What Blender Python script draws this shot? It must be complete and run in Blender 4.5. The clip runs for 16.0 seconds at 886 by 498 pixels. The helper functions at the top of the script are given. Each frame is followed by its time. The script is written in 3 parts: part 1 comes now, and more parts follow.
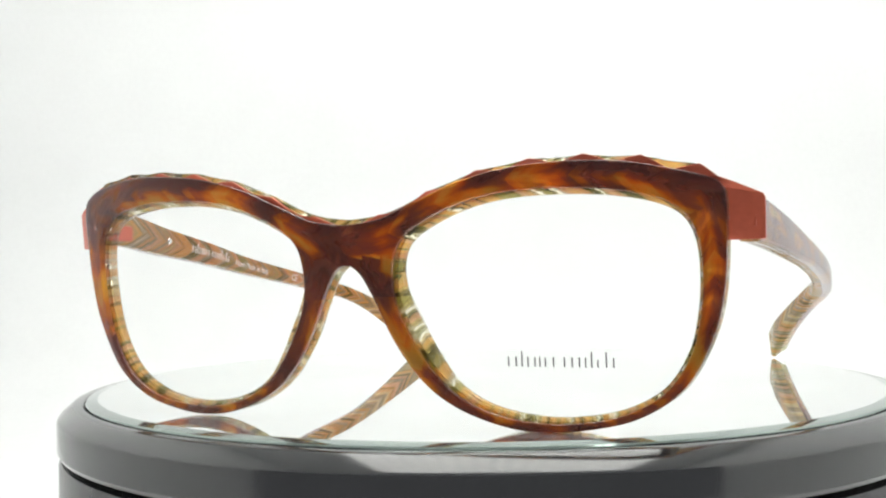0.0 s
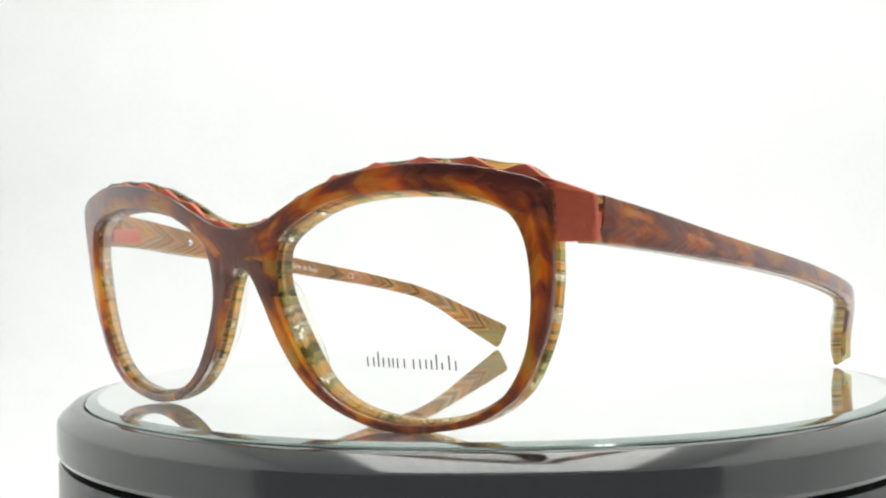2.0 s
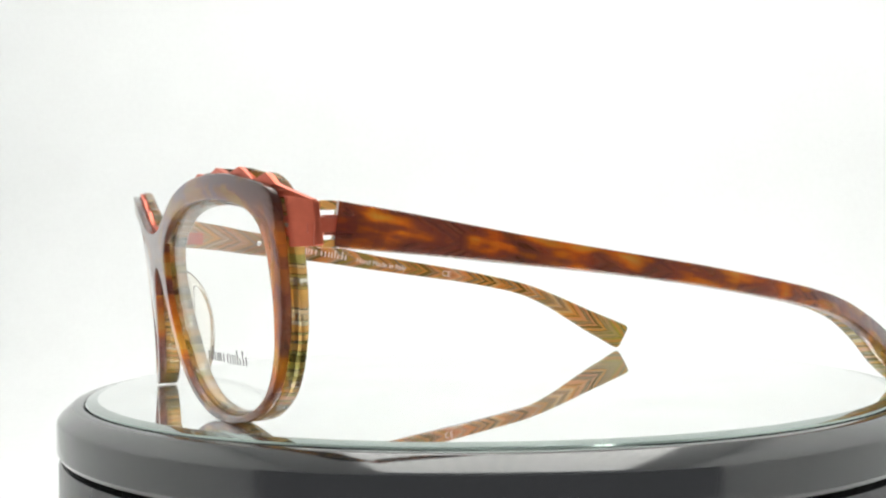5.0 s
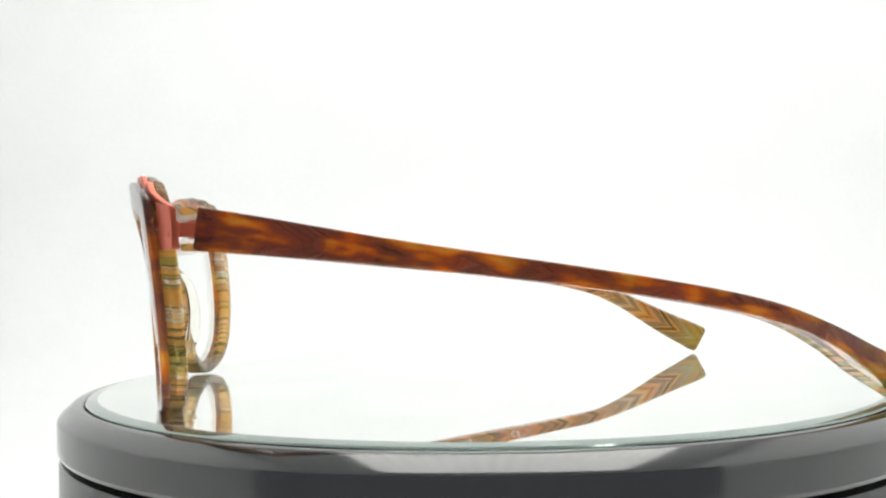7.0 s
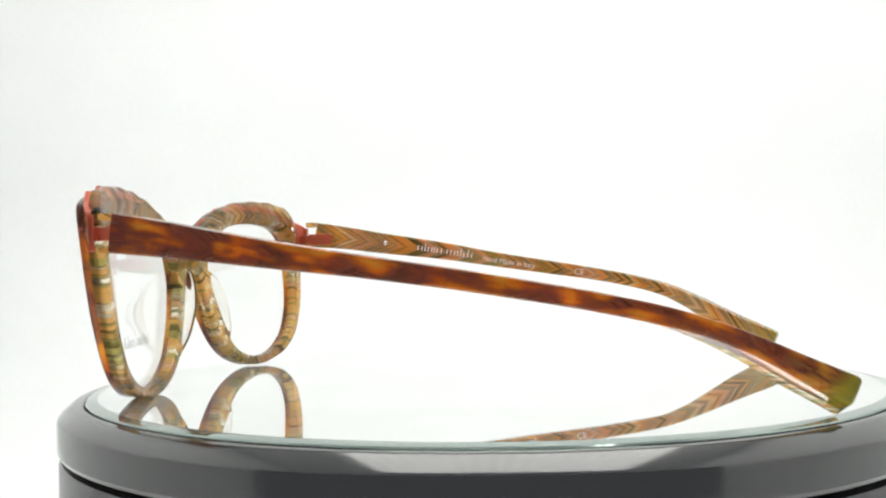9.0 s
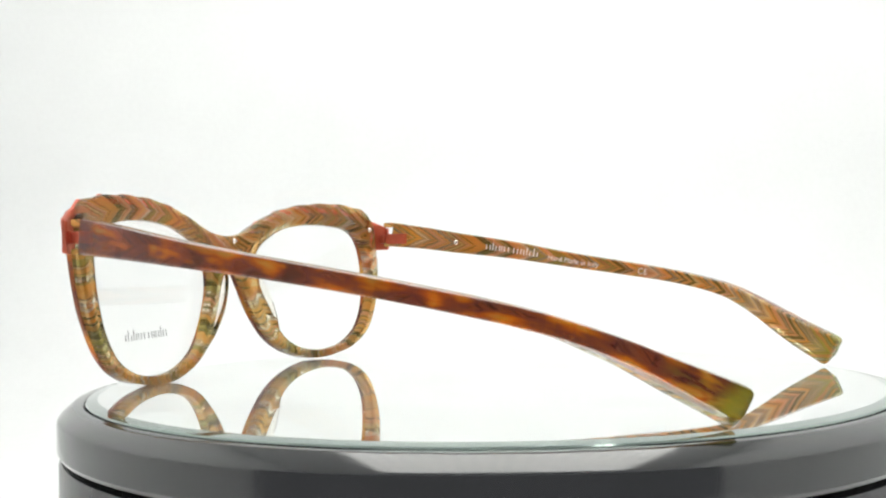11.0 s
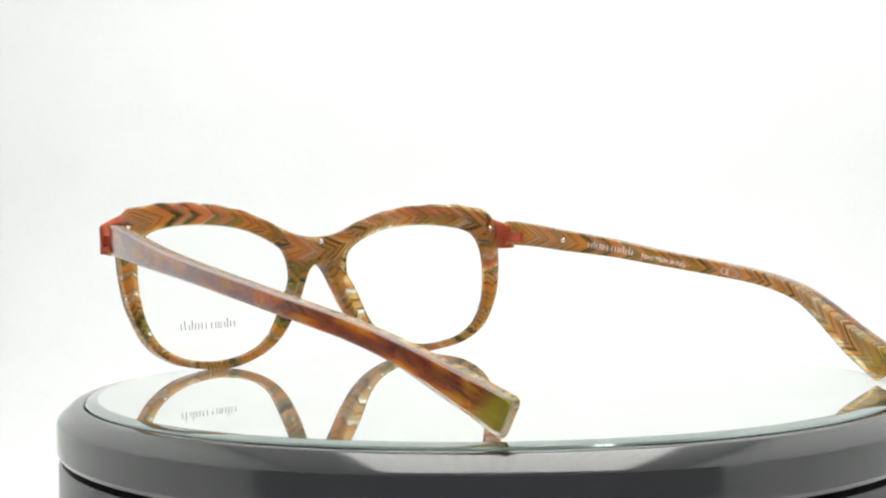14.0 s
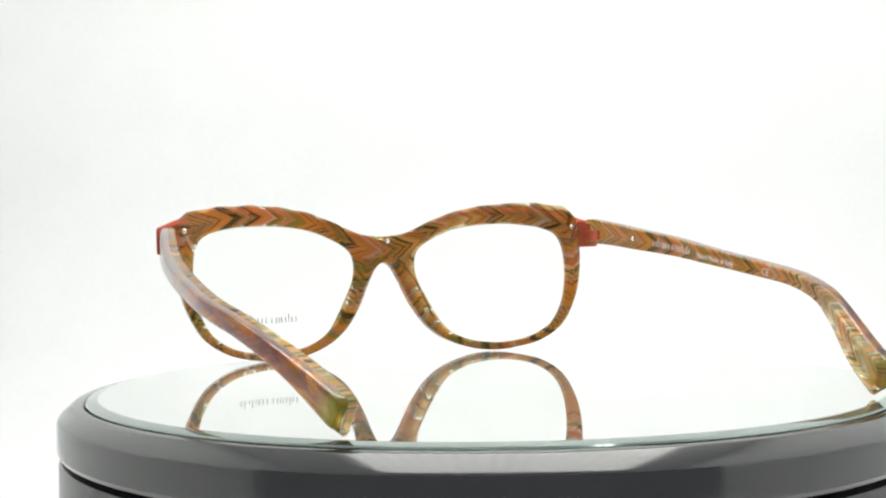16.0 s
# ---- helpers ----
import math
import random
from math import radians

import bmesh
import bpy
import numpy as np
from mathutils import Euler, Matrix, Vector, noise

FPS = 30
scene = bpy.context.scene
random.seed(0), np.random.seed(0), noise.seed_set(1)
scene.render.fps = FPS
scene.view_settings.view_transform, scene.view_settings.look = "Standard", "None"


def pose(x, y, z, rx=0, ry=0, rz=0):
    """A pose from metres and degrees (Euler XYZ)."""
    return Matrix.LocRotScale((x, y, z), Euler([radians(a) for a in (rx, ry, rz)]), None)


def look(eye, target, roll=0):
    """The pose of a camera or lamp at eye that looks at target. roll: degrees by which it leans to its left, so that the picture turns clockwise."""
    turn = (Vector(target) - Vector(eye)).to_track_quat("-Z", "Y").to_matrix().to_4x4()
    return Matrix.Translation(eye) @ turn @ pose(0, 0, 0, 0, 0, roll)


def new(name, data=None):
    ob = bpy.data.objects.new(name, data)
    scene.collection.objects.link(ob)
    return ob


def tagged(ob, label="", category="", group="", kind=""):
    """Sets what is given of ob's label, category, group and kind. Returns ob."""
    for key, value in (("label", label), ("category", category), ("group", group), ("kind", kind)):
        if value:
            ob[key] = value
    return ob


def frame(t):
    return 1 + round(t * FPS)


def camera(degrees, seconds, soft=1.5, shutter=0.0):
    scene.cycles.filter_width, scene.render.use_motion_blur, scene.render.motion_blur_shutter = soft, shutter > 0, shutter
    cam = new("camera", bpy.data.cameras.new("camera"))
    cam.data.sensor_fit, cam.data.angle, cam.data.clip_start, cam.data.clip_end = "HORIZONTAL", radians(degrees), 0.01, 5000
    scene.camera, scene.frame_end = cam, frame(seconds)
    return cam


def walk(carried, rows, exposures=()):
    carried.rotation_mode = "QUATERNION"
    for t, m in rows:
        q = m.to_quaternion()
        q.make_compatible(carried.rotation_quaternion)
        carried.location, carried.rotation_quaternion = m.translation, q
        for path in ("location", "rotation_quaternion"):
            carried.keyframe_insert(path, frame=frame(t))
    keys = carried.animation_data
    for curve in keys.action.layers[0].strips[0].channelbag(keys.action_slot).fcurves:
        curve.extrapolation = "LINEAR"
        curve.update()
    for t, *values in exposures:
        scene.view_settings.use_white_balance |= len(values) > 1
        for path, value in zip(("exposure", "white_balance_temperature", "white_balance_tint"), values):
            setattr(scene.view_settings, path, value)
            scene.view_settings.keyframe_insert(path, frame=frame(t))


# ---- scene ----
# ---------------------------------------------------------------- camera
cam = camera(44.45, 16.0, soft=2.2)
EYE = Vector((0.0, -0.258, 0.0287))
AIM = EYE + Vector((-0.04599, 0.998906, 0.008505))
walk(cam, [(0, look(EYE, AIM, -0.922)), (16, look(EYE, AIM, -0.922))], exposures=[(0, 0.0), (16, 0.0)])

# ---------------------------------------------------------------- light
world = bpy.data.worlds.new("room")
world.use_nodes = True
world.node_tree.nodes["Background"].inputs[0].default_value = (0.292, 0.30, 0.31, 1)
world.node_tree.nodes["Background"].inputs[1].default_value = 1.0
scene.world = world
LED = 3.95          # strength of the strips in the lid of the light box

MM = 0.001
TURN = -8.4734      # degrees a second


def turned(t):
    """How far the platter has turned at t seconds, in degrees."""
    return TURN * t + 0.3529 * t * (t - 16) / 100 + 0.4998 * t * (t - 16) * (t - 8) / 1000


# ---------------------------------------------------------------- materials
def mat(name):
    m = bpy.data.materials.new(name)
    m.use_nodes = True
    nt = m.node_tree
    return m, nt, nt.nodes["Principled BSDF"], nt.nodes["Material Output"]


def node(nt, kind, **inputs):
    n = nt.nodes.new(kind)
    for k, v in inputs.items():
        n.inputs[k.replace("_", " ")].default_value = v
    return n


def math_node(nt, op, a, b=None):
    n = nt.nodes.new("ShaderNodeMath")
    n.operation = op
    for i, v in enumerate((a, b)):
        if v is None:
            continue
        if hasattr(v, "is_linked"):
            nt.links.new(v, n.inputs[i])
        else:
            n.inputs[i].default_value = v
    return n.outputs[0]


def ramp(nt, fac, stops, mode="LINEAR"):
    n = nt.nodes.new("ShaderNodeValToRGB")
    n.color_ramp.interpolation = mode
    el = n.color_ramp.elements
    while len(el) < len(stops):
        el.new(0.5)
    for e, (p, c) in zip(el, stops):
        e.position, e.color = p, (*c, 1)
    nt.links.new(fac, n.inputs[0])
    return n.outputs[0]


def mix_color(nt, fac, a, b, mode="MIX"):
    n = nt.nodes.new("ShaderNodeMix")
    n.data_type, n.blend_type = "RGBA", mode
    for sock, v in ((n.inputs[0], fac), (n.inputs[6], a), (n.inputs[7], b)):
        if hasattr(v, "is_linked"):
            nt.links.new(v, sock)
        else:
            sock.default_value = v
    return n.outputs[2]


def plain(name, color, rough, metal=0.0, coat=0.0, grain=0.06, bump=0.0, scale=900.0):
    m, nt, b, out = mat(name)
    b.inputs["Roughness"].default_value = rough
    b.inputs["Metallic"].default_value = metal
    b.inputs["Coat Weight"].default_value = coat
    tc = nt.nodes.new("ShaderNodeTexCoord")
    n = node(nt, "ShaderNodeTexNoise", Scale=scale, Detail=4.0)
    nt.links.new(tc.outputs["Object"], n.inputs["Vector"])
    n2 = node(nt, "ShaderNodeTexNoise", Scale=scale * 0.07, Detail=2.0)
    nt.links.new(tc.outputs["Object"], n2.inputs["Vector"])
    both = math_node(nt, "MULTIPLY_ADD", n.outputs[0], 0.5)
    nt.links.new(math_node(nt, "MULTIPLY", n2.outputs[0], 0.5), both.node.inputs[2])
    lo = tuple(c * (1 - 2 * grain) for c in color)
    hi = tuple(min(1, c * (1 + 2 * grain)) for c in color)
    nt.links.new(ramp(nt, both, [(0.3, lo), (0.7, hi)]), b.inputs["Base Color"])
    if bump:
        bp = node(nt, "ShaderNodeBump", Strength=bump, Distance=0.0001)
        nt.links.new(n.outputs[0], bp.inputs["Height"])
        nt.links.new(bp.outputs[0], b.inputs["Normal"])
    return m


def uv_mm(nt):
    """u along the strip and v across it, in millimetres."""
    uv = nt.nodes.new("ShaderNodeUVMap")
    uv.uv_map = "strip"
    sep = nt.nodes.new("ShaderNodeSeparateXYZ")
    nt.links.new(uv.outputs[0], sep.inputs[0])
    return sep.outputs[0], sep.outputs[1]


def combine(nt, *v):
    n = nt.nodes.new("ShaderNodeCombineXYZ")
    for i, x in enumerate(v):
        if hasattr(x, "is_linked"):
            nt.links.new(x, n.inputs[i])
        else:
            n.inputs[i].default_value = x
    return n.outputs[0]


def see_through(nt, b, out, color, share, rough, clear, ior, gamma, sheen=0.0):
    """Cellulose acetate: a polished skin over a body that scatters light and lets it through."""
    nt.nodes.remove(b)
    df = nt.nodes.new("ShaderNodeBsdfDiffuse")
    tr = nt.nodes.new("ShaderNodeBsdfTranslucent")
    rf = node(nt, "ShaderNodeBsdfRefraction", Roughness=0.1, IOR=1.14)
    gl = node(nt, "ShaderNodeBsdfGlossy", Roughness=rough)
    fr = node(nt, "ShaderNodeFresnel", IOR=ior)
    thin = node(nt, "ShaderNodeGamma", Gamma=gamma)        # light that passes meets several thin layers
    nt.links.new(color, thin.inputs["Color"])
    nt.links.new(color, df.inputs["Color"])
    for n in (tr, rf):
        nt.links.new(thin.outputs[0], n.inputs["Color"])

    def mix(fac, a, c):
        mx = nt.nodes.new("ShaderNodeMixShader")
        if hasattr(fac, "is_linked"):
            nt.links.new(fac, mx.inputs[0])
        else:
            mx.inputs[0].default_value = fac
        nt.links.new(a.outputs[0], mx.inputs[1])
        nt.links.new(c.outputs[0], mx.inputs[2])
        return mx
    body = mix(clear, mix(share, df, tr), rf)
    lw = node(nt, "ShaderNodeLayerWeight", Blend=0.5)
    skin = math_node(nt, "MAXIMUM", fr.outputs[0], math_node(nt, "MULTIPLY", math_node(nt, "POWER", lw.outputs["Facing"], 2.6), sheen))
    nt.links.new(mix(skin, body, gl).outputs[0], out.inputs["Surface"])


def chevron_acetate(name, slope=1.6, width=1.35, cream=(1.0, 0.95, 0.76), glassy_share=0.66):
    """Laminated strips of orange, olive, brown and clear acetate laid as a herringbone."""
    m, nt, b, out = mat(name)
    u, v = uv_mm(nt)
    fold = math_node(nt, "ABSOLUTE", v)
    wob = node(nt, "ShaderNodeTexNoise", Scale=0.35, Detail=2.0)
    nt.links.new(combine(nt, u, v, 0.0), wob.inputs["Vector"])
    s = math_node(nt, "ADD", u, math_node(nt, "MULTIPLY", fold, slope))
    s = math_node(nt, "ADD", s, math_node(nt, "MULTIPLY", wob.outputs[0], 1.6))
    s = math_node(nt, "ADD", s, math_node(nt, "MULTIPLY", math_node(nt, "GREATER_THAN", v, 0.0), 0.5 * width))
    cell = math_node(nt, "DIVIDE", s, width)
    wn = nt.nodes.new("ShaderNodeTexWhiteNoise")
    wn.noise_dimensions = "1D"
    nt.links.new(math_node(nt, "FLOOR", cell), wn.inputs["W"])
    base = ramp(nt, wn.outputs[0], [(0.0, (1.0, 0.46, 0.09)), (0.20, (0.80, 0.31, 0.09)), (0.28, (0.11, 0.085, 0.012)), (0.36, (1.0, 0.50, 0.22)),
                                    (0.47, (0.95, 0.43, 0.15)), (0.51, (0.48, 0.40, 0.07)), (0.55, cream),
                                    (0.80, (1.0, 0.48, 0.08)), (0.93, (1.0, 0.74, 0.28))], "CONSTANT")
    # olive laminate and dark glue lines beside each strip
    fr = math_node(nt, "FRACT", cell)
    wn2 = nt.nodes.new("ShaderNodeTexWhiteNoise")
    wn2.noise_dimensions = "1D"
    nt.links.new(math_node(nt, "ADD", math_node(nt, "FLOOR", cell), 11.3), wn2.inputs["W"])
    some = math_node(nt, "GREATER_THAN", wn2.outputs[0], 0.25)
    olive = math_node(nt, "MULTIPLY", math_node(nt, "LESS_THAN", fr, 0.34), some)
    hue = ramp(nt, wn2.outputs[0], [(0.0, (0.36, 0.33, 0.07)), (0.40, (0.97, 0.66, 0.28)), (0.58, (0.22, 0.16, 0.03)), (0.76, (0.58, 0.42, 0.08))], "CONSTANT")
    base = mix_color(nt, olive, base, hue)
    # strip edges darkened in the colour, for the light bent inside each strip
    darken = ramp(nt, fr, [(0.0, (0.55, 0.50, 0.42)), (0.20, (1, 1, 1)), (0.36, (0.62, 0.55, 0.46)), (0.62, (1, 1, 1)), (0.86, (0.95, 0.92, 0.88)), (1.0, (0.58, 0.50, 0.42))])
    base = mix_color(nt, 0.2, base, darken, "MULTIPLY")
    line = math_node(nt, "LESS_THAN", math_node(nt, "ABSOLUTE", math_node(nt, "SUBTRACT", fr, 0.34)), 0.06)
    line = math_node(nt, "MAXIMUM", line, math_node(nt, "LESS_THAN", fr, 0.035))
    base = mix_color(nt, math_node(nt, "MULTIPLY", math_node(nt, "MULTIPLY", line, some), 0.85), base, (0.03, 0.028, 0.008, 1))
    grain = node(nt, "ShaderNodeTexNoise", Scale=2.4, Detail=3.0)
    nt.links.new(combine(nt, math_node(nt, "MULTIPLY", s, 2.0), math_node(nt, "MULTIPLY", v, 0.4), 3.0), grain.inputs["Vector"])
    base = mix_color(nt, 0.22, base, ramp(nt, grain.outputs[0], [(0.3, (0.6, 0.56, 0.52)), (0.65, (1, 1, 1))]), "MULTIPLY")
    glassy = math_node(nt, "LESS_THAN", math_node(nt, "ABSOLUTE", math_node(nt, "SUBTRACT", wn.outputs[0], 0.675)), 0.125)
    clear = math_node(nt, "ADD", math_node(nt, "MULTIPLY", math_node(nt, "MULTIPLY", glassy, math_node(nt, "GREATER_THAN", fr, 0.34)), 0.26), glassy_share)
    see_through(nt, b, out, base, 0.45, 0.06, clear, 1.28, 0.34, 0.25)
    return m


def tortoise_acetate(name, along, across, feather, cells, seed, rough=0.2, tip=None, shade=0.0, darken=0.0):
    """Tortoiseshell: amber with dark brown clouds, feathered along the grain."""
    m, nt, b, out = mat(name)
    u, v = uv_mm(nt)
    s = math_node(nt, "ADD", u, math_node(nt, "MULTIPLY", math_node(nt, "ABSOLUTE", v), feather))
    cloud = node(nt, "ShaderNodeTexNoise", Scale=1.0, Detail=1.2, Roughness=0.45, Distortion=0.25)
    nt.links.new(combine(nt, math_node(nt, "MULTIPLY", s, along), math_node(nt, "MULTIPLY", v, across), seed), cloud.inputs["Vector"])
    streak = node(nt, "ShaderNodeTexNoise", Scale=1.0, Detail=2.0, Roughness=0.5)
    nt.links.new(combine(nt, math_node(nt, "MULTIPLY", s, along * 2.4), math_node(nt, "MULTIPLY", v, 0.7), seed + 4.0), streak.inputs["Vector"])
    k = math_node(nt, "ADD", math_node(nt, "MULTIPLY", cloud.outputs[0], 0.76), math_node(nt, "MULTIPLY", streak.outputs[0], 0.24))
    k = math_node(nt, "SUBTRACT", k, math_node(nt, "ADD", math_node(nt, "MULTIPLY", v, shade), darken))      # denser towards the outer edge
    # strips of the laminate beneath show through as slanting flakes
    wn = nt.nodes.new("ShaderNodeTexWhiteNoise")
    wn.noise_dimensions = "1D"
    nt.links.new(math_node(nt, "FLOOR", math_node(nt, "DIVIDE", s, 1.7)), wn.inputs["W"])
    k = math_node(nt, "ADD", k, math_node(nt, "MULTIPLY", math_node(nt, "SUBTRACT", wn.outputs[0], 0.5), cells))
    col = ramp(nt, k, [(0.42, (0.25, 0.082, 0.068)), (0.485, (0.36, 0.105, 0.055)), (0.53, (0.66, 0.17, 0.034)),
                       (0.575, (1.0, 0.31, 0.028)), (0.65, (1.0, 0.54, 0.07))])
    if tip:            # the outer layer thins out over the olive laminate near the end of a temple
        thinned = ramp(nt, math_node(nt, "MULTIPLY", math_node(nt, "SUBTRACT", u, tip - 15.0), 1 / 15.0), [(0.0, (0, 0, 0)), (0.8, (0.85, 0.85, 0.85))])
        flake = ramp(nt, streak.outputs[0], [(0.44, (0, 0, 0)), (0.60, (1, 1, 1))])
        under = ramp(nt, cloud.outputs[0], [(0.40, (0.55, 0.50, 0.05)), (0.50, (1.0, 0.45, 0.05)), (0.58, (0.90, 0.82, 0.22))])
        col = mix_color(nt, mix_color(nt, 1.0, thinned, flake, "MULTIPLY"), col, under)
        end = math_node(nt, "MULTIPLY", v, -0.4)          # a slanting flake of clear olive at the very end
        end = math_node(nt, "MULTIPLY", math_node(nt, "SUBTRACT", math_node(nt, "ADD", u, end), tip - 5.0), 0.3)
        col = mix_color(nt, ramp(nt, end, [(0.0, (0, 0, 0)), (1.0, (0.85, 0.85, 0.85))]), col, (0.50, 0.52, 0.07, 1))
    see_through(nt, b, out, col, 0.5, rough, 0.66, 1.36, 0.52, 0.95)
    return m


CHEVRON = chevron_acetate("herringbone_acetate")
CHEVRON_FINE = chevron_acetate("herringbone_acetate_temple", slope=1.9, width=1.6, cream=(1.0, 0.88, 0.54), glassy_share=0.42)
TORTOISE = tortoise_acetate("tortoise_acetate", 0.085, 0.2, 1.1, 0.085, 2.0, rough=0.16, shade=0.022)
TORTOISE_LONG = tortoise_acetate("tortoise_acetate_temple", 0.09, 0.36, 0.3, 0.035, 3.0, rough=0.14, tip=139.0, darken=0.02)
RED_METAL = plain("red_lacquered_metal", (0.58, 0.125, 0.070), 0.32, 0.6, 0.0, 0.05, 0.15)
STEEL = plain("screw_steel", (0.75, 0.75, 0.74), 0.2, 1.0)
BLACK = plain("glossy_black_plastic", (0.016, 0.017, 0.019), 0.11, 0.0, 0.0, 0.04)
GREY = plain("dark_grey_plastic", (0.05, 0.05, 0.053), 0.22, 0.0, 0.0, 0.1, 0.05, 600)
BLACK.node_tree.nodes["Principled BSDF"].inputs["IOR"].default_value = 1.9
GLASS_EDGE = plain("glass_edge", (0.30, 0.36, 0.335), 0.05, 0.85, 0.0, 0.05)
WHITE = plain("white_fabric", (0.868, 0.877, 0.876), 0.85, 0.0, 0.0, 0.01, 0.1, 300)
PRINT_GREY = plain("grey_print", (0.035, 0.035, 0.04), 0.6)
PRINT_WHITE = plain("white_print", (0.88, 0.87, 0.84), 0.5)


def mirror_mat():
    m, nt, b, out = mat("mirror")
    b.inputs["Base Color"].default_value = (0.90, 0.925, 0.91, 1)
    b.inputs["Metallic"].default_value = 1.0
    b.inputs["Roughness"].default_value = 0.02
    haze = node(nt, "ShaderNodeBsdfDiffuse", Color=(0.86, 0.88, 0.87, 1))     # pale haze over the reflections, put in as diffuse white
    tc = nt.nodes.new("ShaderNodeTexCoord")
    uneven = node(nt, "ShaderNodeTexNoise", Scale=26.0, Detail=4.0)
    nt.links.new(tc.outputs["Object"], uneven.inputs["Vector"])
    haze_mix = nt.nodes.new("ShaderNodeMixShader")
    nt.links.new(math_node(nt, "MULTIPLY", uneven.outputs[0], 0.15), haze_mix.inputs[0])
    nt.links.new(b.outputs[0], haze_mix.inputs[1])
    nt.links.new(haze.outputs[0], haze_mix.inputs[2])
    nt.links.new(haze_mix.outputs[0], out.inputs["Surface"])
    return m


def glass_mat(name, tint=(0.985, 0.99, 0.985, 1), ior=1.33):
    m, nt, b, out = mat(name)
    b.inputs["Base Color"].default_value = tint
    b.inputs["Roughness"].default_value = 0.0
    b.inputs["Transmission Weight"].default_value = 1.0
    b.inputs["IOR"].default_value = ior
    return m


def glow_mat(name, color, strength):
    m, nt, b, out = mat(name)
    b.inputs["Base Color"].default_value = (*color, 1)
    b.inputs["Emission Color"].default_value = (*color, 1)
    b.inputs["Emission Strength"].default_value = strength
    return m


MIRROR = mirror_mat()
LENS = glass_mat("demo_lens")
PAD = glass_mat("clear_acetate", (0.97, 0.95, 0.90, 1), 1.13)
LED_GLOW = glow_mat("led_glow", (1.0, 0.996, 0.962), LED)


# ---------------------------------------------------------------- building blocks
def finish(me, material, angle=40):
    me.materials.clear()
    me.materials.append(material)
    for p in me.polygons:
        p.use_smooth = True
    me.set_sharp_from_angle(angle=radians(angle))
    return me


def part(name, bm, material, parent=None, label="", angle=40):
    """Links a bmesh or a mesh as one object under a thing or a part."""
    if isinstance(bm, bmesh.types.BMesh):
        me = bpy.data.meshes.new(name)
        bm.normal_update()
        bm.to_mesh(me)
        bm.free()
    else:
        me = bm
    finish(me, material, angle)
    ob = new(name, me)
    ob.parent = parent
    return tagged(ob, label)


def spline(points, closed=False, steps=8):
    """A smooth line through a few points."""
    pts = [Vector(p) for p in points]
    n = len(pts)
    out = []
    for i in range(n if closed else n - 1):
        if closed:
            p0, p1, p2, p3 = pts[i - 1], pts[i], pts[(i + 1) % n], pts[(i + 2) % n]
        else:
            p1, p2 = pts[i], pts[i + 1]
            p0 = pts[i - 1] if i else p1 * 2 - p2
            p3 = pts[i + 2] if i + 2 < n else p2 * 2 - p1
        for k in range(steps):
            t = k / steps
            out.append(0.5 * (2 * p1 + (p2 - p0) * t + (2 * p0 - 5 * p1 + 4 * p2 - p3) * t * t + (3 * p1 - p0 - 3 * p2 + p3) * t ** 3))
    if not closed:
        out.append(pts[-1])
    return out


def box(bm, lo, hi, bevel=0.0, seg=2):
    verts = bmesh.ops.create_cube(bm, size=1.0)["verts"]
    for v in verts:
        v.co = Vector([lo[i] + (v.co[i] + 0.5) * (hi[i] - lo[i]) for i in range(3)])
    if bevel:
        edges = list({e for v in verts for e in v.link_edges})
        bmesh.ops.bevel(bm, geom=edges, offset=bevel, segments=seg, affect="EDGES", profile=0.6)
    return bm


def lathe(profile, seg=160):
    """A solid of revolution about z from (radius, height) pairs, open at neither end when they start and end at radius 0."""
    bm = bmesh.new()
    rings = []
    for r, z in profile:
        if r < 1e-9:
            rings.append([bm.verts.new((0, 0, z))])
        else:
            rings.append([bm.verts.new((r * math.cos(2 * math.pi * i / seg), r * math.sin(2 * math.pi * i / seg), z)) for i in range(seg)])
    for a, c in zip(rings, rings[1:]):
        for i in range(seg):
            j = (i + 1) % seg
            if len(a) == 1:
                bm.faces.new((a[0], c[i], c[j]))
            elif len(c) == 1:
                bm.faces.new((a[i], c[0], a[j]))
            else:
                bm.faces.new((a[i], c[i], c[j], a[j]))
    bmesh.ops.recalc_face_normals(bm, faces=bm.faces)
    return bm


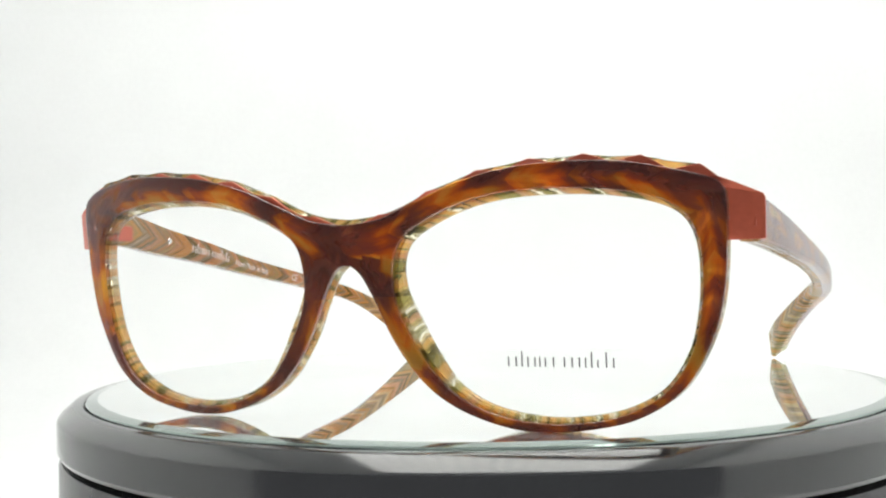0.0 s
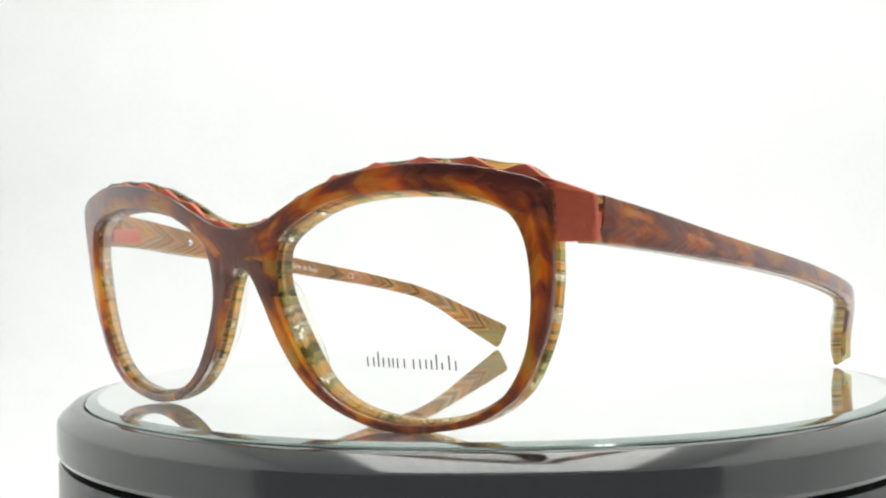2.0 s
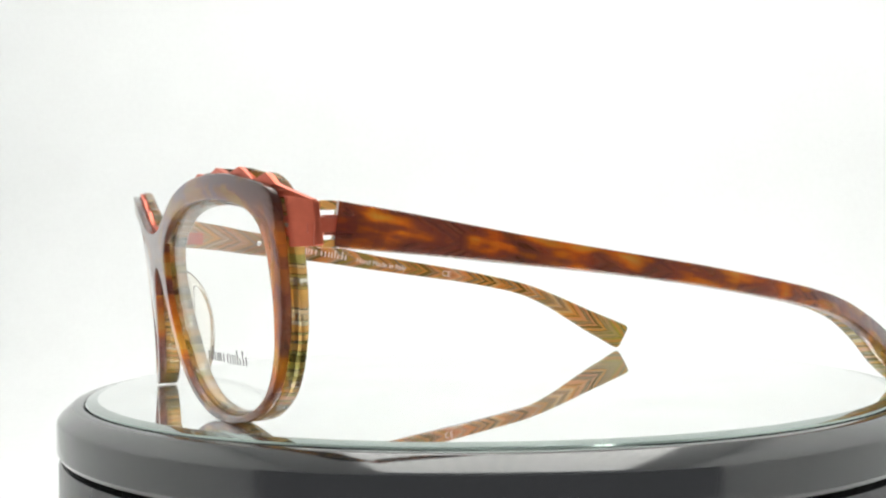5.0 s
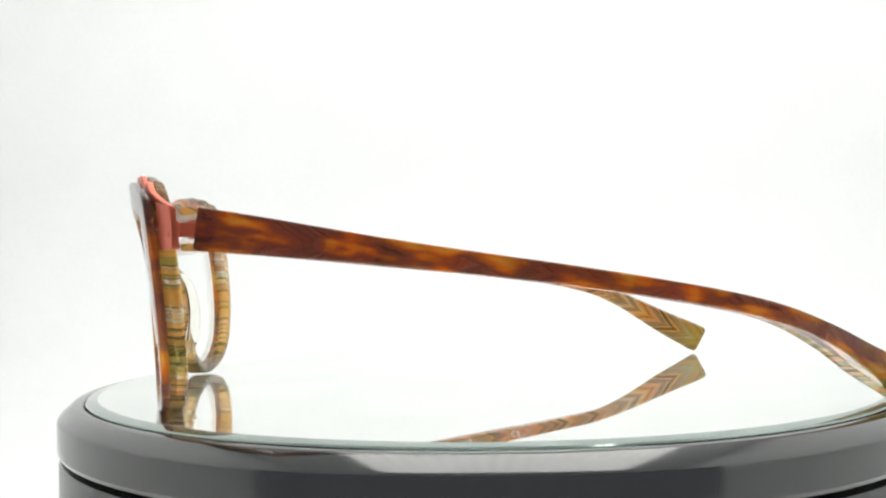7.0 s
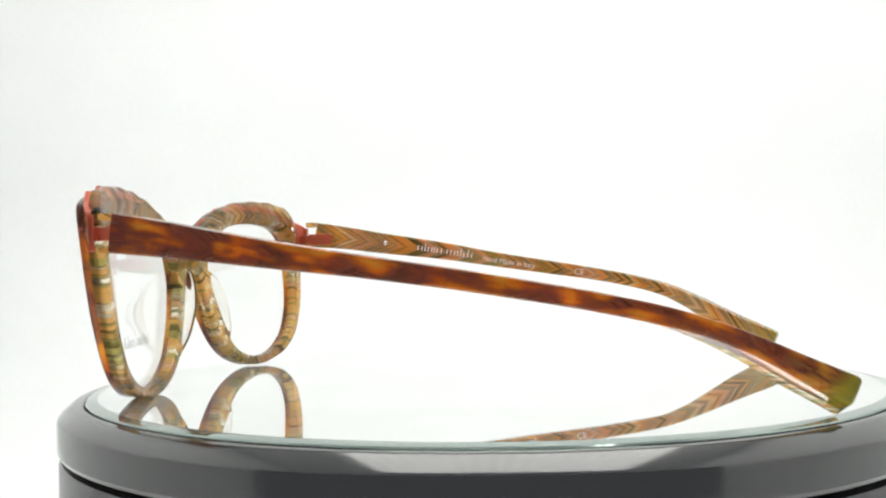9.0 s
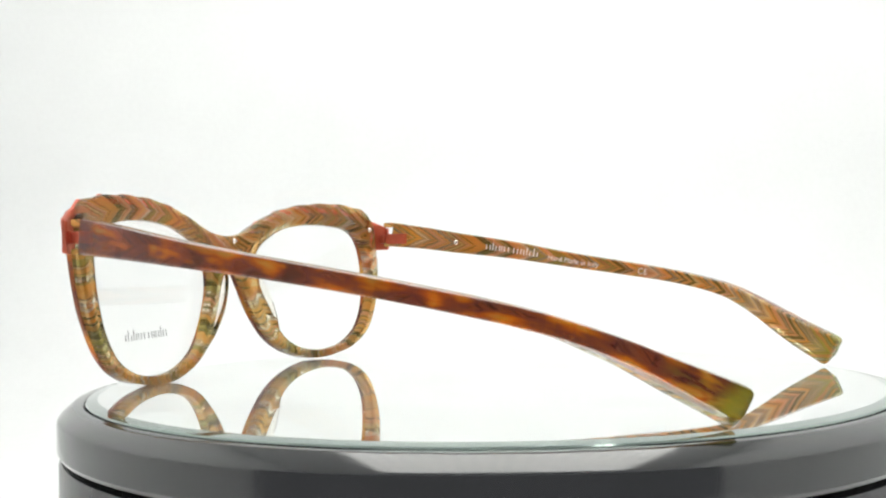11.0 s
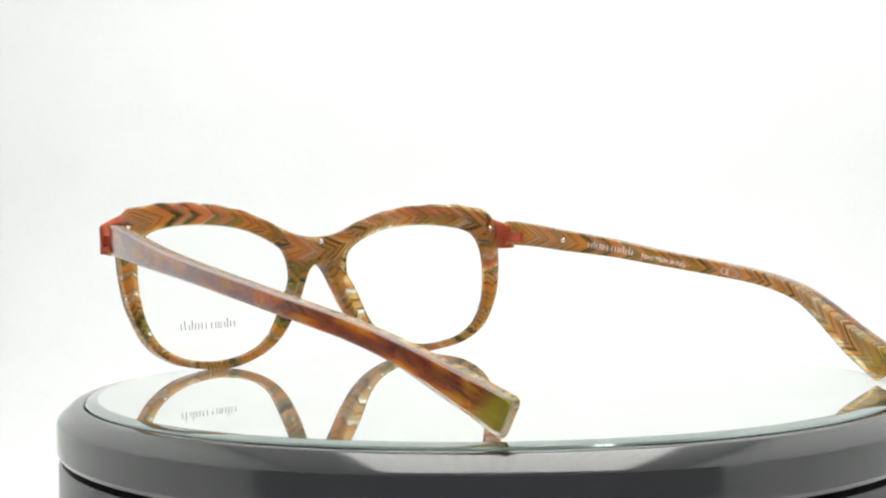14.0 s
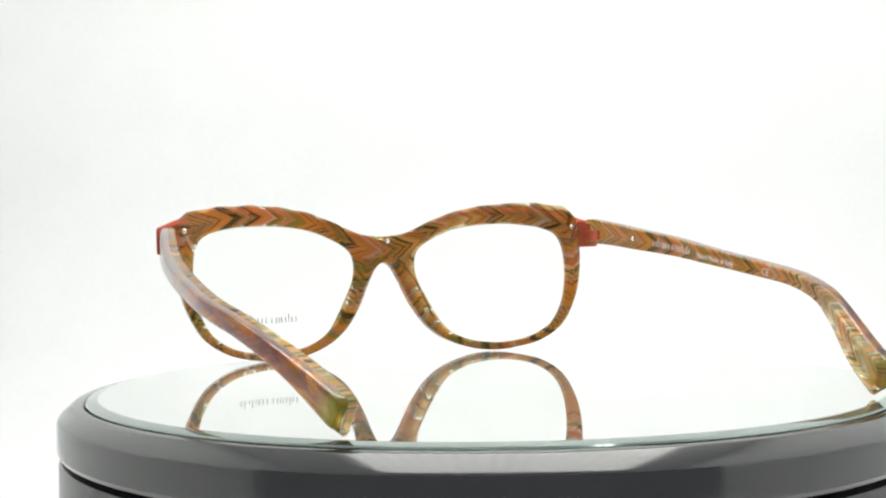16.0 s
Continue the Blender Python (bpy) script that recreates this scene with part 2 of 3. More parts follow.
# ---------------------------------------------------------------- light box
def light_box():
    w, y0, y1, top, low, r = 0.34, -0.30, 0.46, 0.46, -0.075, 0.16
    bm = bmesh.new()       # floor and back in one sweep
    line = [(y0, low), (y1 - r, low)] + [(y1 - r + r * math.sin(a), low + r - r * math.cos(a)) for a in np.linspace(0.1, math.pi / 2, 14)] + [(y1, top)]
    under = [(y + 0.004 * min(1.0, max(0.0, (z - low) / r)), z - 0.004 * max(0.0, 1.0 - (z - low) / r)) for y, z in reversed(line)]
    ends = [[bm.verts.new((x, y, z)) for y, z in line + under] for x in (-w, w)]
    n = len(ends[0])
    for k in range(n):
        bm.faces.new((ends[0][k], ends[0][(k + 1) % n], ends[1][(k + 1) % n], ends[1][k]))
    bm.faces.new(ends[0])
    bm.faces.new(ends[1])
    bmesh.ops.recalc_face_normals(bm, faces=bm.faces)
    tagged(part("backdrop", bm, WHITE), "seamless white fabric backdrop sweeping up from the floor", "backdrop", kind="structure")
    for name, x in (("wall_west", -w - 0.004), ("wall_east", w + 0.004)):
        tagged(part(name, box(bmesh.new(), (x - 0.002, y0, low - 0.01), (x + 0.002, y1 + 0.01, top)), WHITE), "white fabric side of the light box", "wall", kind="structure")
    tagged(part("ceiling", box(bmesh.new(), (-w, y0, top + 0.001), (w, y1, top + 0.005)), WHITE), "white lid of the light box", "ceiling", kind="structure")
    lamp = tagged(new("led_panel"), "white lamp panel with rows of glowing strips under the lid", "lamp")
    lamp.location = (0.025, 0.05, top - 0.004)
    n, pitch = 18, 0.0215
    part("backing", box(bmesh.new(), (-0.205, -0.29, -0.002), (0.205, 0.29, 0.003), 0.001), WHITE, lamp)
    strip = box(bmesh.new(), (-0.007, -0.28, -0.008), (0.007, 0.28, -0.003), 0.001)
    first = part("led_strip", strip, LED_GLOW, lamp)
    for i in range(n):
        ob = first if i == 0 else new("led_strip", first.data)
        ob.parent = lamp
        ob.location = ((i - (n - 1) / 2) * pitch, 0, 0)


light_box()


# ---------------------------------------------------------------- turntable
def turntable():
    tt = tagged(new("turntable"), "black display turntable with a round mirror top", "turntable")
    tt.location = (-0.0019, -0.0011, 0.0)
    m = MM
    base = [(0, -70 * m), (92 * m, -70 * m), (95.2 * m, -68 * m), (95.6 * m, -60 * m), (95.7 * m, -13.0 * m), (95.2 * m, -12.0 * m), (93.5 * m, -11.6 * m), (0, -11.6 * m)]
    part("base", lathe(base), GREY, tt, "dark grey plastic base with a narrow groove on top", 30)
    ring = [(80 * m, -10.9 * m), (94.6 * m, -10.9 * m), (95.6 * m, -10.5 * m), (96.0 * m, -9.7 * m), (96.0 * m, -4.5 * m), (95.85 * m, -3.8 * m), (95.45 * m, -3.25 * m),
            (93.0 * m, -1.12 * m), (92.5 * m, -0.93 * m), (90.9 * m, -0.88 * m), (90.6 * m, -1.1 * m), (90.6 * m, -2.2 * m), (80 * m, -2.2 * m), (80 * m, -10.9 * m)]
    platter = part("platter", lathe(ring, 240), BLACK, tt, "glossy black ring with a bevelled rim", 22)
    edge = [(0, -2.1 * m), (90.0 * m, -2.1 * m), (90.25 * m, -1.9 * m), (90.25 * m, -0.75 * m), (90.0 * m, -0.45 * m), (88.2 * m, -0.03 * m), (87.9 * m, -0.02 * m), (0, -0.02 * m)]
    part("glass_plate", lathe(edge, 240), GLASS_EDGE, platter, "greenish polished glass edge", 22)
    part("mirror_face", lathe([(0, -0.015 * m), (87.8 * m, -0.015 * m), (87.8 * m, 0.0), (0, 0.0)], 240), MIRROR, platter, "silvered mirror", 30)
    return platter


PLATTER = turntable()

# ---------------------------------------------------------------- eyeglasses
# One half of the front's outline, from the top of the bridge round the lens to the underside of the bridge (x, z in mm).
OUTER = [(0, 34.5), (6.5, 35.4), (12, 37.7), (20.5, 41.2), (29, 43.2), (38, 44.0), (47, 43.7), (55, 42.2), (59.5, 41.0), (61.5, 39.6), (62.1, 37),
         (62.0, 31), (61.5, 24), (59.8, 16.5), (55.2, 7.9), (48.2, 2.9), (40, 0.8), (33, 0.2), (26.5, 1.0), (18.8, 3.8), (13.0, 8.1), (8.3, 14.7),
         (5, 21.8), (3, 25.6), (1.3, 27.3), (0, 27.7)]
INNER = [(9.4, 30.5), (8.5, 26.5), (8.7, 22), (10.3, 17.5), (13.6, 11.6), (18, 6.6), (24, 3.4), (31, 1.9), (38, 1.8), (46, 3.4), (52.5, 7.2), (56.4, 13.2),
         (58, 19.5), (58.5, 26), (57.9, 32), (55.6, 36), (51, 38.2), (44, 39.4), (36.5, 39.7), (29, 39.3), (22, 38), (15.5, 35.4), (11.5, 33)]
CENTRE = Vector((34.0, 22.0))
PEAK0, PEAK_PITCH = 40.9, 8.7


def bow(x, z):
    """How far back the front face lies at (x, z): base curve and tilt of the front."""
    return -4.27 + 0.00222 * x * x + 0.0055 * x + 0.1136 * (44.4 - z)


def wave(x):
    """1 at the peaks of the brow, 0 in the valleys between them."""
    t = abs((abs(x) - PEAK0) / PEAK_PITCH % 1.0)
    return abs(2 * t - 1)


def brow_window(x):
    return max(0.0, min(1.0, (62.4 - abs(x)) / 1.6))


def brow_lift(x):
    """How far the layer behind the plate stands above the face of the front: more towards the temples, with shallow facets."""
    up = float(np.interp(abs(x), [0, 12, 22, 30, 45, 51, 57.5, 60, 62], [1.0, 1.0, 1.0, 1.0, 1.0, 1.3, 1.6, 1.1, 0.2]))
    return (up - 0.3 * (1 - wave(x)) * min(1.0, abs(x) / 12)) * brow_window(x)


def peak_height(side, x):
    return float(np.interp(x, [0, 20, 41, 50, 58], [1.2, 1.2, 1.35, 1.6, 1.9])) * (1.0 if side > 0 else 0.9)


def brow_extra(side, x):
    """The brow was cut a little higher on one side."""
    return float(np.interp(x, [25, 38, 50, 58, 62.5], [0, 0.35, 0.9, 1.0, 0.3])) if side < 0 else 0.0


def offset_loop(loop, d):
    """Moves a closed loop outwards (counter-clockwise loop) by d."""
    n = len(loop)
    out = []
    for i in range(n):
        t = (loop[(i + 1) % n] - loop[i - 1]).normalized()
        out.append(loop[i] + Vector((t.y, -t.x)) * d)
    return out


def signed_area(loop):
    return 0.5 * sum(a.x * b.y - b.x * a.y for a, b in zip(loop, loop[1:] + loop[:1]))


def lens_loop(d=0.0):
    loop = spline(INNER, closed=True, steps=5)
    if signed_area(loop) < 0:
        loop.reverse()
    return offset_loop(loop, d)


def slab(name, loops, y0, y1, edge=0.25):
    """A plate cut along the loops (the first is the outside), bent to the curve of the front, y0 to y1 mm behind its face."""
    cu = bpy.data.curves.new(name, "CURVE")
    cu.dimensions, cu.fill_mode = "2D", "BOTH"
    cu.extrude, cu.bevel_depth, cu.bevel_resolution, cu.offset = (y1 - y0) / 2 - edge, edge, 2, -edge
    for loop in loops:
        sp = cu.splines.new("POLY")
        sp.points.add(len(loop) - 1)
        for p, q in zip(sp.points, loop):
            p.co = (q.x, q.y, 0, 1)
        sp.use_cyclic_u = True
    ob = new(name, cu)
    dg = bpy.context.evaluated_depsgraph_get()
    me = bpy.data.meshes.new_from_object(ob.evaluated_get(dg))
    bpy.data.objects.remove(ob)
    mid = (y0 + y1) / 2
    for v in me.vertices:
        x, z, d = v.co
        v.co = (x * MM, (bow(x, z) + mid + d) * MM, z * MM)
    bm = bmesh.new()
    bm.from_mesh(me)
    bmesh.ops.remove_doubles(bm, verts=bm.verts, dist=1e-6)
    bmesh.ops.recalc_face_normals(bm, faces=bm.faces)
    bm.to_mesh(me)
    bm.free()
    return me


def mirrored(loop):
    return [Vector((-p.x, p.y)) for p in reversed(loop)]


def brow_line(x):
    """Height of the middle of the brow at x."""
    x = abs(x)
    top = float(np.interp(x, [p[0] for p in OUTER[:9]], [p[1] for p in OUTER[:9]]))
    low = float(np.interp(x, [p[0] for p in reversed(INNER[14:])], [p[1] for p in reversed(INNER[14:])]))
    return top - 3.0 if x < 12 else max((top + low) / 2, top - 3.0)


def half_outline(side, lift=None):
    """Outline of one half, closed along the middle of the bridge, counter-clockwise, with a flag for points on that middle line."""
    half = [Vector((p.x * 1.004, p.y)) for p in spline(OUTER, steps=8)]
    half = [Vector((p.x, p.y + ((lift(p.x) if lift else 0.0) + brow_extra(side, p.x) if i < 8 * 9.2 else 0.0))) for i, p in enumerate(half)]
    a, z = half[0], half[-1]
    seam = [z.lerp(a, k / 8) for k in range(1, 8)]
    return [(p, k in (0, len(half) - 1)) for k, p in enumerate(half)] + [(p, True) for p in seam]


def rim_layer(name, d_inner, y0, y1, edge, lift=None, edge_in=None):
    """One layer of the front: a band round each lens, joined at the bridge, with rounded edges; u runs round the lens, v across the band."""
    edge_in = edge if edge_in is None else edge_in
    crisp = 0.05 if name == "back_layer" else edge         # glued flush to the layer before it
    across = 1.0 if name == "front_layer" else 0.3       # the strips cross the lower rim almost squarely
    round_mm = 24.0 if name == "front_layer" else 20.0      # the strips of the laminate lie wider round the lenses than along the brow
    inn = lens_loop(d_inner)
    polar = sorted((math.atan2(p.y - CENTRE.y, p.x - CENTRE.x), (p - CENTRE).length) for p in inn)
    ia = np.array([a for a, r in polar])
    ir = np.array([r for a, r in polar])
    ia3 = np.concatenate([ia - 2 * math.pi, ia, ia + 2 * math.pi])
    ir3 = np.tile(ir, 3)
    bm = bmesh.new()
    lay = bm.loops.layers.uv.new("strip")
    info = {}
    arc = [(1 - math.cos(a), 1 - math.sin(a)) for a in np.linspace(0, math.pi / 2, 4)]
    for side in (1, -1):
        cols = []
        for p, seam in half_outline(side, lift):
            a = math.atan2(p.y - CENTRE.y, p.x - CENTRE.x)
            r = float(np.interp(a, ia3, ir3))
            q = CENTRE + Vector((math.cos(a), math.sin(a))) * r
            if name == "back_layer" and q.x < 22 and 4 < q.y < 28:        # thicker beside the nose pads
                q = q + Vector((1.1, 0.25)) * math.sin(math.pi * (q.y - 4) / 24) ** 1.5
            w = (p - q).length
            e, f = (0.0 if seam else min(edge, w * 0.3)), min(edge_in, w * 0.3)
            h = y1 - y0
            pts = []                                   # (distance from the lens edge, depth)
            for cx, cy in arc:                         # front inner edge
                pts.append((min(f, crisp) * cx, y0 + min(f, crisp) * cy))
            for s in (0.2, 0.4, 0.6, 0.8):
                pts.append((f + (w - e - f) * s, y0))
            ez = min(edge, w * 0.3)
            for cx, cy in reversed(arc):               # front outer edge
                pts.append((w - min(e, crisp) * cx, y0 + (min(ez, crisp) * cy if not seam else 0.0)))
            for cx, cy in arc:
                pts.append((w - e * cx, y1 - (ez * cy if not seam else 0.0)))
            for s in (0.8, 0.6, 0.4, 0.2):
                pts.append((f + (w - e - f) * s, y1))
            for cx, cy in reversed(arc):
                pts.append((f * cx, y1 - f * cy))
            d = (p - q) / w
            col = []
            for s, y in pts:
                c = q + d * s
                v = bm.verts.new((side * c.x * MM, (bow(side * c.x, c.y) + y) * MM, c.y * MM))
                info[v] = (side * a * round_mm + (0.0 if side > 0 else 145.8), (s - w / 2) * across)
                col.append(v)
            cols.append((col, seam))
        n = len(cols)
        m = len(cols[0][0])
        full = 2 * math.pi * round_mm
        for k in range(n):
            (c0, s0), (c1, s1) = cols[k], cols[(k + 1) % n]
            for t in range(m):
                quad = [c0[t], c0[(t + 1) % m], c1[(t + 1) % m], c1[t]]
                if s0 and s1 and 8 <= t <= 14:         # no wall along the middle of the bridge
                    continue
                if side < 0:
                    quad.reverse()
                face = bm.faces.new(quad)
                ref = info[quad[0]][0]
                mid = face.calc_center_median() / MM
                if mid.z > 29.0 and (abs(mid.x) < 14 or mid.z > 35.5) and abs(mid.x) < 58.5:
                    for lp in face.loops:              # the brow and bridge: one run of strips from side to side
                        lp[lay].uv = (-lp.vert.co.x / MM + 72.9, lp.vert.co.z / MM - brow_line(lp.vert.co.x / MM))
                    continue
                for lp in face.loops:
                    u, v = info[lp.vert]
                    lp[lay].uv = (u + full * round((ref - u) / full), v)
    bmesh.ops.remove_doubles(bm, verts=bm.verts, dist=1e-6)
    bmesh.ops.dissolve_degenerate(bm, edges=bm.edges, dist=1e-7)
    bmesh.ops.recalc_face_normals(bm, faces=bm.faces)
    return bm


def front(parent):
    part("front_layer", rim_layer("front_layer", 0.0, 0.0, 1.6, 0.35), TORTOISE, parent, "translucent brown tortoiseshell acetate face", 45)
    part("middle_layer", rim_layer("middle_layer", -0.25, 1.6, 2.7, 0.04, lambda x: -1.6), CHEVRON, parent, "herringbone laminated acetate", 45)
    part("back_layer", rim_layer("back_layer", -0.8, 2.7, 4.8, 1.1, brow_lift, 0.45), CHEVRON, parent,
         "orange and olive herringbone laminated acetate", 45)


def brow_plate(parent, side):
    """The lacquered metal plate between the layers: peaked along the brow, bent back at the temple."""
    half = [Vector((p.x * 1.004, p.y)) for i, p in enumerate(spline(OUTER, steps=14)) if i < 14 * 8.4]
    top = [Vector((p.x, p.y + 0.3 * brow_extra(side, p.x) + (-0.2 + peak_height(side, p.x) * wave(p.x)) * brow_window(p.x))) for p in half if p.x > 1.0]
    low = [Vector((p.x * 0.995, p.y - 1.5)) for p in half if p.x > 1.0]
    loop = top + [Vector((63.6, 40.1)), Vector((67.2, 38.5)), Vector((67.5, 37.9)), Vector((67.5, 31.6)), Vector((67.2, 31.3)), Vector((61.5, 31.2)), Vector((60.8, 37.5))] + list(reversed(low))
    if signed_area(loop) < 0:
        loop.reverse()
    if side < 0:
        loop = mirrored(loop)
    me = slab("brow_plate", [loop], 1.65, 2.65, 0.08)
    for v in me.vertices:
        v.co.y += 0.32 * max(0.0, abs(v.co.x) - 62.2 * MM)
    plate = part("brow_plate", me, RED_METAL, parent, "red lacquered metal plate with a peaked top edge", 25)
    y = bow(67, 35) + 3.4
    bm = box(bmesh.new(), (66.6 * MM, y * MM, 31.4 * MM), (67.5 * MM, (y + 0.9) * MM, 38.1 * MM), 0.2 * MM)
    box(bm, (63.8 * MM, (y + 0.2) * MM, 33.3 * MM), (66.7 * MM, (y + 1.3) * MM, 36.0 * MM), 0.3 * MM)
    if side < 0:
        bmesh.ops.scale(bm, vec=(-1, 1, 1), verts=bm.verts)
        bmesh.ops.reverse_faces(bm, faces=bm.faces)
    part("hinge_flange", bm, RED_METAL, plate)
    return plate


def demo_lens(parent, side):
    loop = lens_loop(0.25)
    mid = sum(loop, Vector((0, 0))) / len(loop)
    bm = bmesh.new()
    faces = []
    for off in (1.25, 2.25):
        rings = []
        for s in (1.0, 0.92, 0.8, 0.65, 0.5, 0.35, 0.2, 0.08):
            rings.append([bm.verts.new((side * q.x * MM, (bow(side * q.x, q.y) + off) * MM, q.y * MM)) for q in (mid + (p - mid) * s for p in loop)])
        n = len(loop)
        for a, c in zip(rings, rings[1:]):
            for k in range(n):
                bm.faces.new((a[k], a[(k + 1) % n], c[(k + 1) % n], c[k]))
        tip = bm.verts.new((side * mid.x * MM, (bow(side * mid.x, mid.y) + off) * MM, mid.y * MM))
        for k in range(n):
            bm.faces.new((rings[-1][k], rings[-1][(k + 1) % n], tip))
        faces.append(rings[0])
    for k in range(n):
        bm.faces.new((faces[0][k], faces[0][(k + 1) % n], faces[1][(k + 1) % n], faces[1][k]))
    bmesh.ops.recalc_face_normals(bm, faces=bm.faces)
    me = bpy.data.meshes.new("lens")
    bm.to_mesh(me)
    bm.free()
    ob = part("lens", me, LENS, parent, "clear demo lens", 30)
    ob.visible_shadow = False
    if side < 0:
        return
    # a small grey mark near the lower edge: strokes of two heights
    px = 0.088
    strokes = [(0, 1.6), (14, 1.6), (25, 2.5), (36, 1.6), (49, 1.6), (58, 1.6), (68, 1.6), (83, 1.6), (103, 1.6), (117, 1.6), (130, 1.6), (141, 1.6), (152, 2.5), (163, 1.2), (178, 2.5), (191, 1.6)]
    bm = bmesh.new()
    for u, h in strokes:
        x = 27.6 + u * px
        box(bm, (x - 0.11, -0.04, 11.0), (x + 0.11, 0.04, 11.0 + h))
    for v in bm.verts:
        v.co = Vector((v.co.x, bow(v.co.x, v.co.z) + 1.21 + v.co.y, v.co.z)) * MM
    part("lens_mark", bm, PRINT_GREY, ob, "small grey printed mark", 30)


def nose_pad(parent, side):
    """A clear bump that flares back from the rim along the nose."""
    edge = [p for p in spline(OUTER, steps=10)]
    run = [p for i, p in enumerate(edge) if i > 10 * 16 and 5.5 < p.y < 26.5]
    bm = bmesh.new()
    rows = []
    n = len(run)
    for i, p in enumerate(run):
        s = i / (n - 1)
        t = (run[min(i + 1, n - 1)] - run[max(i - 1, 0)]).normalized()
        inward = Vector((-t.y, t.x))
        if inward.x < 0:
            inward = -inward
        depth = 0.15 + 4.0 * math.sin(math.pi * s) ** 0.9
        row = []
        for a in np.linspace(0, math.pi, 9):
            q = p + inward * (1.5 - 1.2 * math.cos(a) + 0.4 * depth * math.sin(a))
            y = bow(side * q.x, q.y) + 4.3 + depth * math.sin(a) ** 0.8
            row.append(bm.verts.new((side * q.x * MM, y * MM, q.y * MM)))
        if rows:
            for k in range(8):
                bm.faces.new((rows[-1][k], rows[-1][k + 1], row[k + 1], row[k]))
        rows.append(row)
    bm.faces.new(rows[0])
    bm.faces.new(rows[-1])
    for k in range(n - 1):
        bm.faces.new((rows[k][0], rows[k + 1][0], rows[k + 1][-1], rows[k][-1]))
    bmesh.ops.recalc_face_normals(bm, faces=bm.faces)
    me = bpy.data.meshes.new("nose_pad")
    bm.to_mesh(me)
    bm.free()
    pad = part("nose_pad", me, PAD, parent, "clear polished nose pad flaring from the rim", 50)
    pad.visible_shadow = False


def screw(parent, place, normal, r=0.75):
    bm = bmesh.new()
    n = 20
    prof = [(0, 0.35), (r * 0.55, 0.33), (r * 0.85, 0.2), (r, 0.0), (r, -0.5), (0, -0.5)]
    sub = lathe([(a * MM, b * MM) for a, b in prof], n)
    bm.free()
    box(sub, (-r * 0.6 * MM, -0.08 * MM, 0.3 * MM), (r * 0.6 * MM, 0.08 * MM, 0.42 * MM))
    ob = part("screw", sub, STEEL, parent, "small round steel screw")
    ob.matrix_basis = Matrix.Translation(Vector(place) * MM) @ Vector(normal).to_track_quat("Z", "Y").to_matrix().to_4x4()
    return ob


# the two temples: y, x of the outer face, z of the middle, height, thickness (mm)
TEMPLE = {1: [(14.4, 66.5, 34.65, 7.5, 3.6), (24, 67.9, 33.4, 6.7, 4.0), (34, 69.2, 31.95, 5.8, 4.3), (48, 70.5, 29.9, 4.8, 4.3), (63, 71.5, 27.85, 4.0, 4.3),
              (83, 72.0, 24.9, 3.6, 4.3), (104.5, 70.8, 21.1, 3.4, 4.3), (117, 67.6, 18.0, 3.6, 4.4), (128, 63.4, 13.5, 4.7, 4.6), (138, 59.2, 8.2, 6.3, 4.8), (145.6, 56.4, 4.3, 7.4, 4.3)],
          -1: [(14.6, 66.6, 36.0, 7.4, 3.6), (24, 68.0, 34.8, 6.7, 3.9), (34, 69.7, 33.2, 6.1, 4.3), (53, 71.4, 30.5, 5.1, 4.3), (70, 72.3, 27.5, 4.2, 4.3),
               (87, 72.5, 24.8, 3.8, 4.3), (104, 71.7, 22.0, 3.4, 4.3), (117, 68.2, 19.0, 3.4, 4.4), (126, 64.9, 15.2, 4.1, 4.6), (138, 60.2, 8.2, 6.3, 4.8), (145.8, 57.4, 4.0, 7.5, 4.3)]}


def stations(side, steps=10):
    a = spline([r[:3] for r in TEMPLE[side]], steps=steps)
    b = spline([(r[3], r[4], 0) for r in TEMPLE[side]], steps=steps)
    out, run = [], 0.0
    for i, (p, w) in enumerate(zip(a, b)):
        q = Vector((p.y, p.x, p.z))
        t = a[min(i + 1, len(a) - 1)] - a[max(i - 1, 0)]
        t = Vector((t.y, t.x, t.z)).normalized()
        nrm = Vector((t.y, -t.x, 0)).normalized()         # outwards
        up = nrm.cross(t).normalized()
        if up.z < 0:
            up = -up
        if i:
            run += (q - out[-1][0]).length
        out.append((q, nrm, up, w.x, w.y, run))
    return out


def section(h, d0, d1, round0, round1, low0=0.0, low1=0.0):
    """A rounded bar from depth d0 (outside) to d1, height h; low0 and low1 raise the underside on either side."""
    pts = []
    for (cx, cy, r, a0) in ((d0, h / 2, round0 * 0.5, 90), (d0, low0 - h / 2, round0, 180), (d1, low1 - h / 2, round1, 270), (d1, h / 2, round1 * 0.6, 0)):
        sx = 1 if cx == d1 else -1
        sy = 1 if cy == h / 2 else -1
        for k in range(4):
            a = radians(a0 + 90 * k / 3)
            pts.append((cx - sx * r + r * math.cos(a), cy - sy * r + r * math.sin(a)))
    return pts


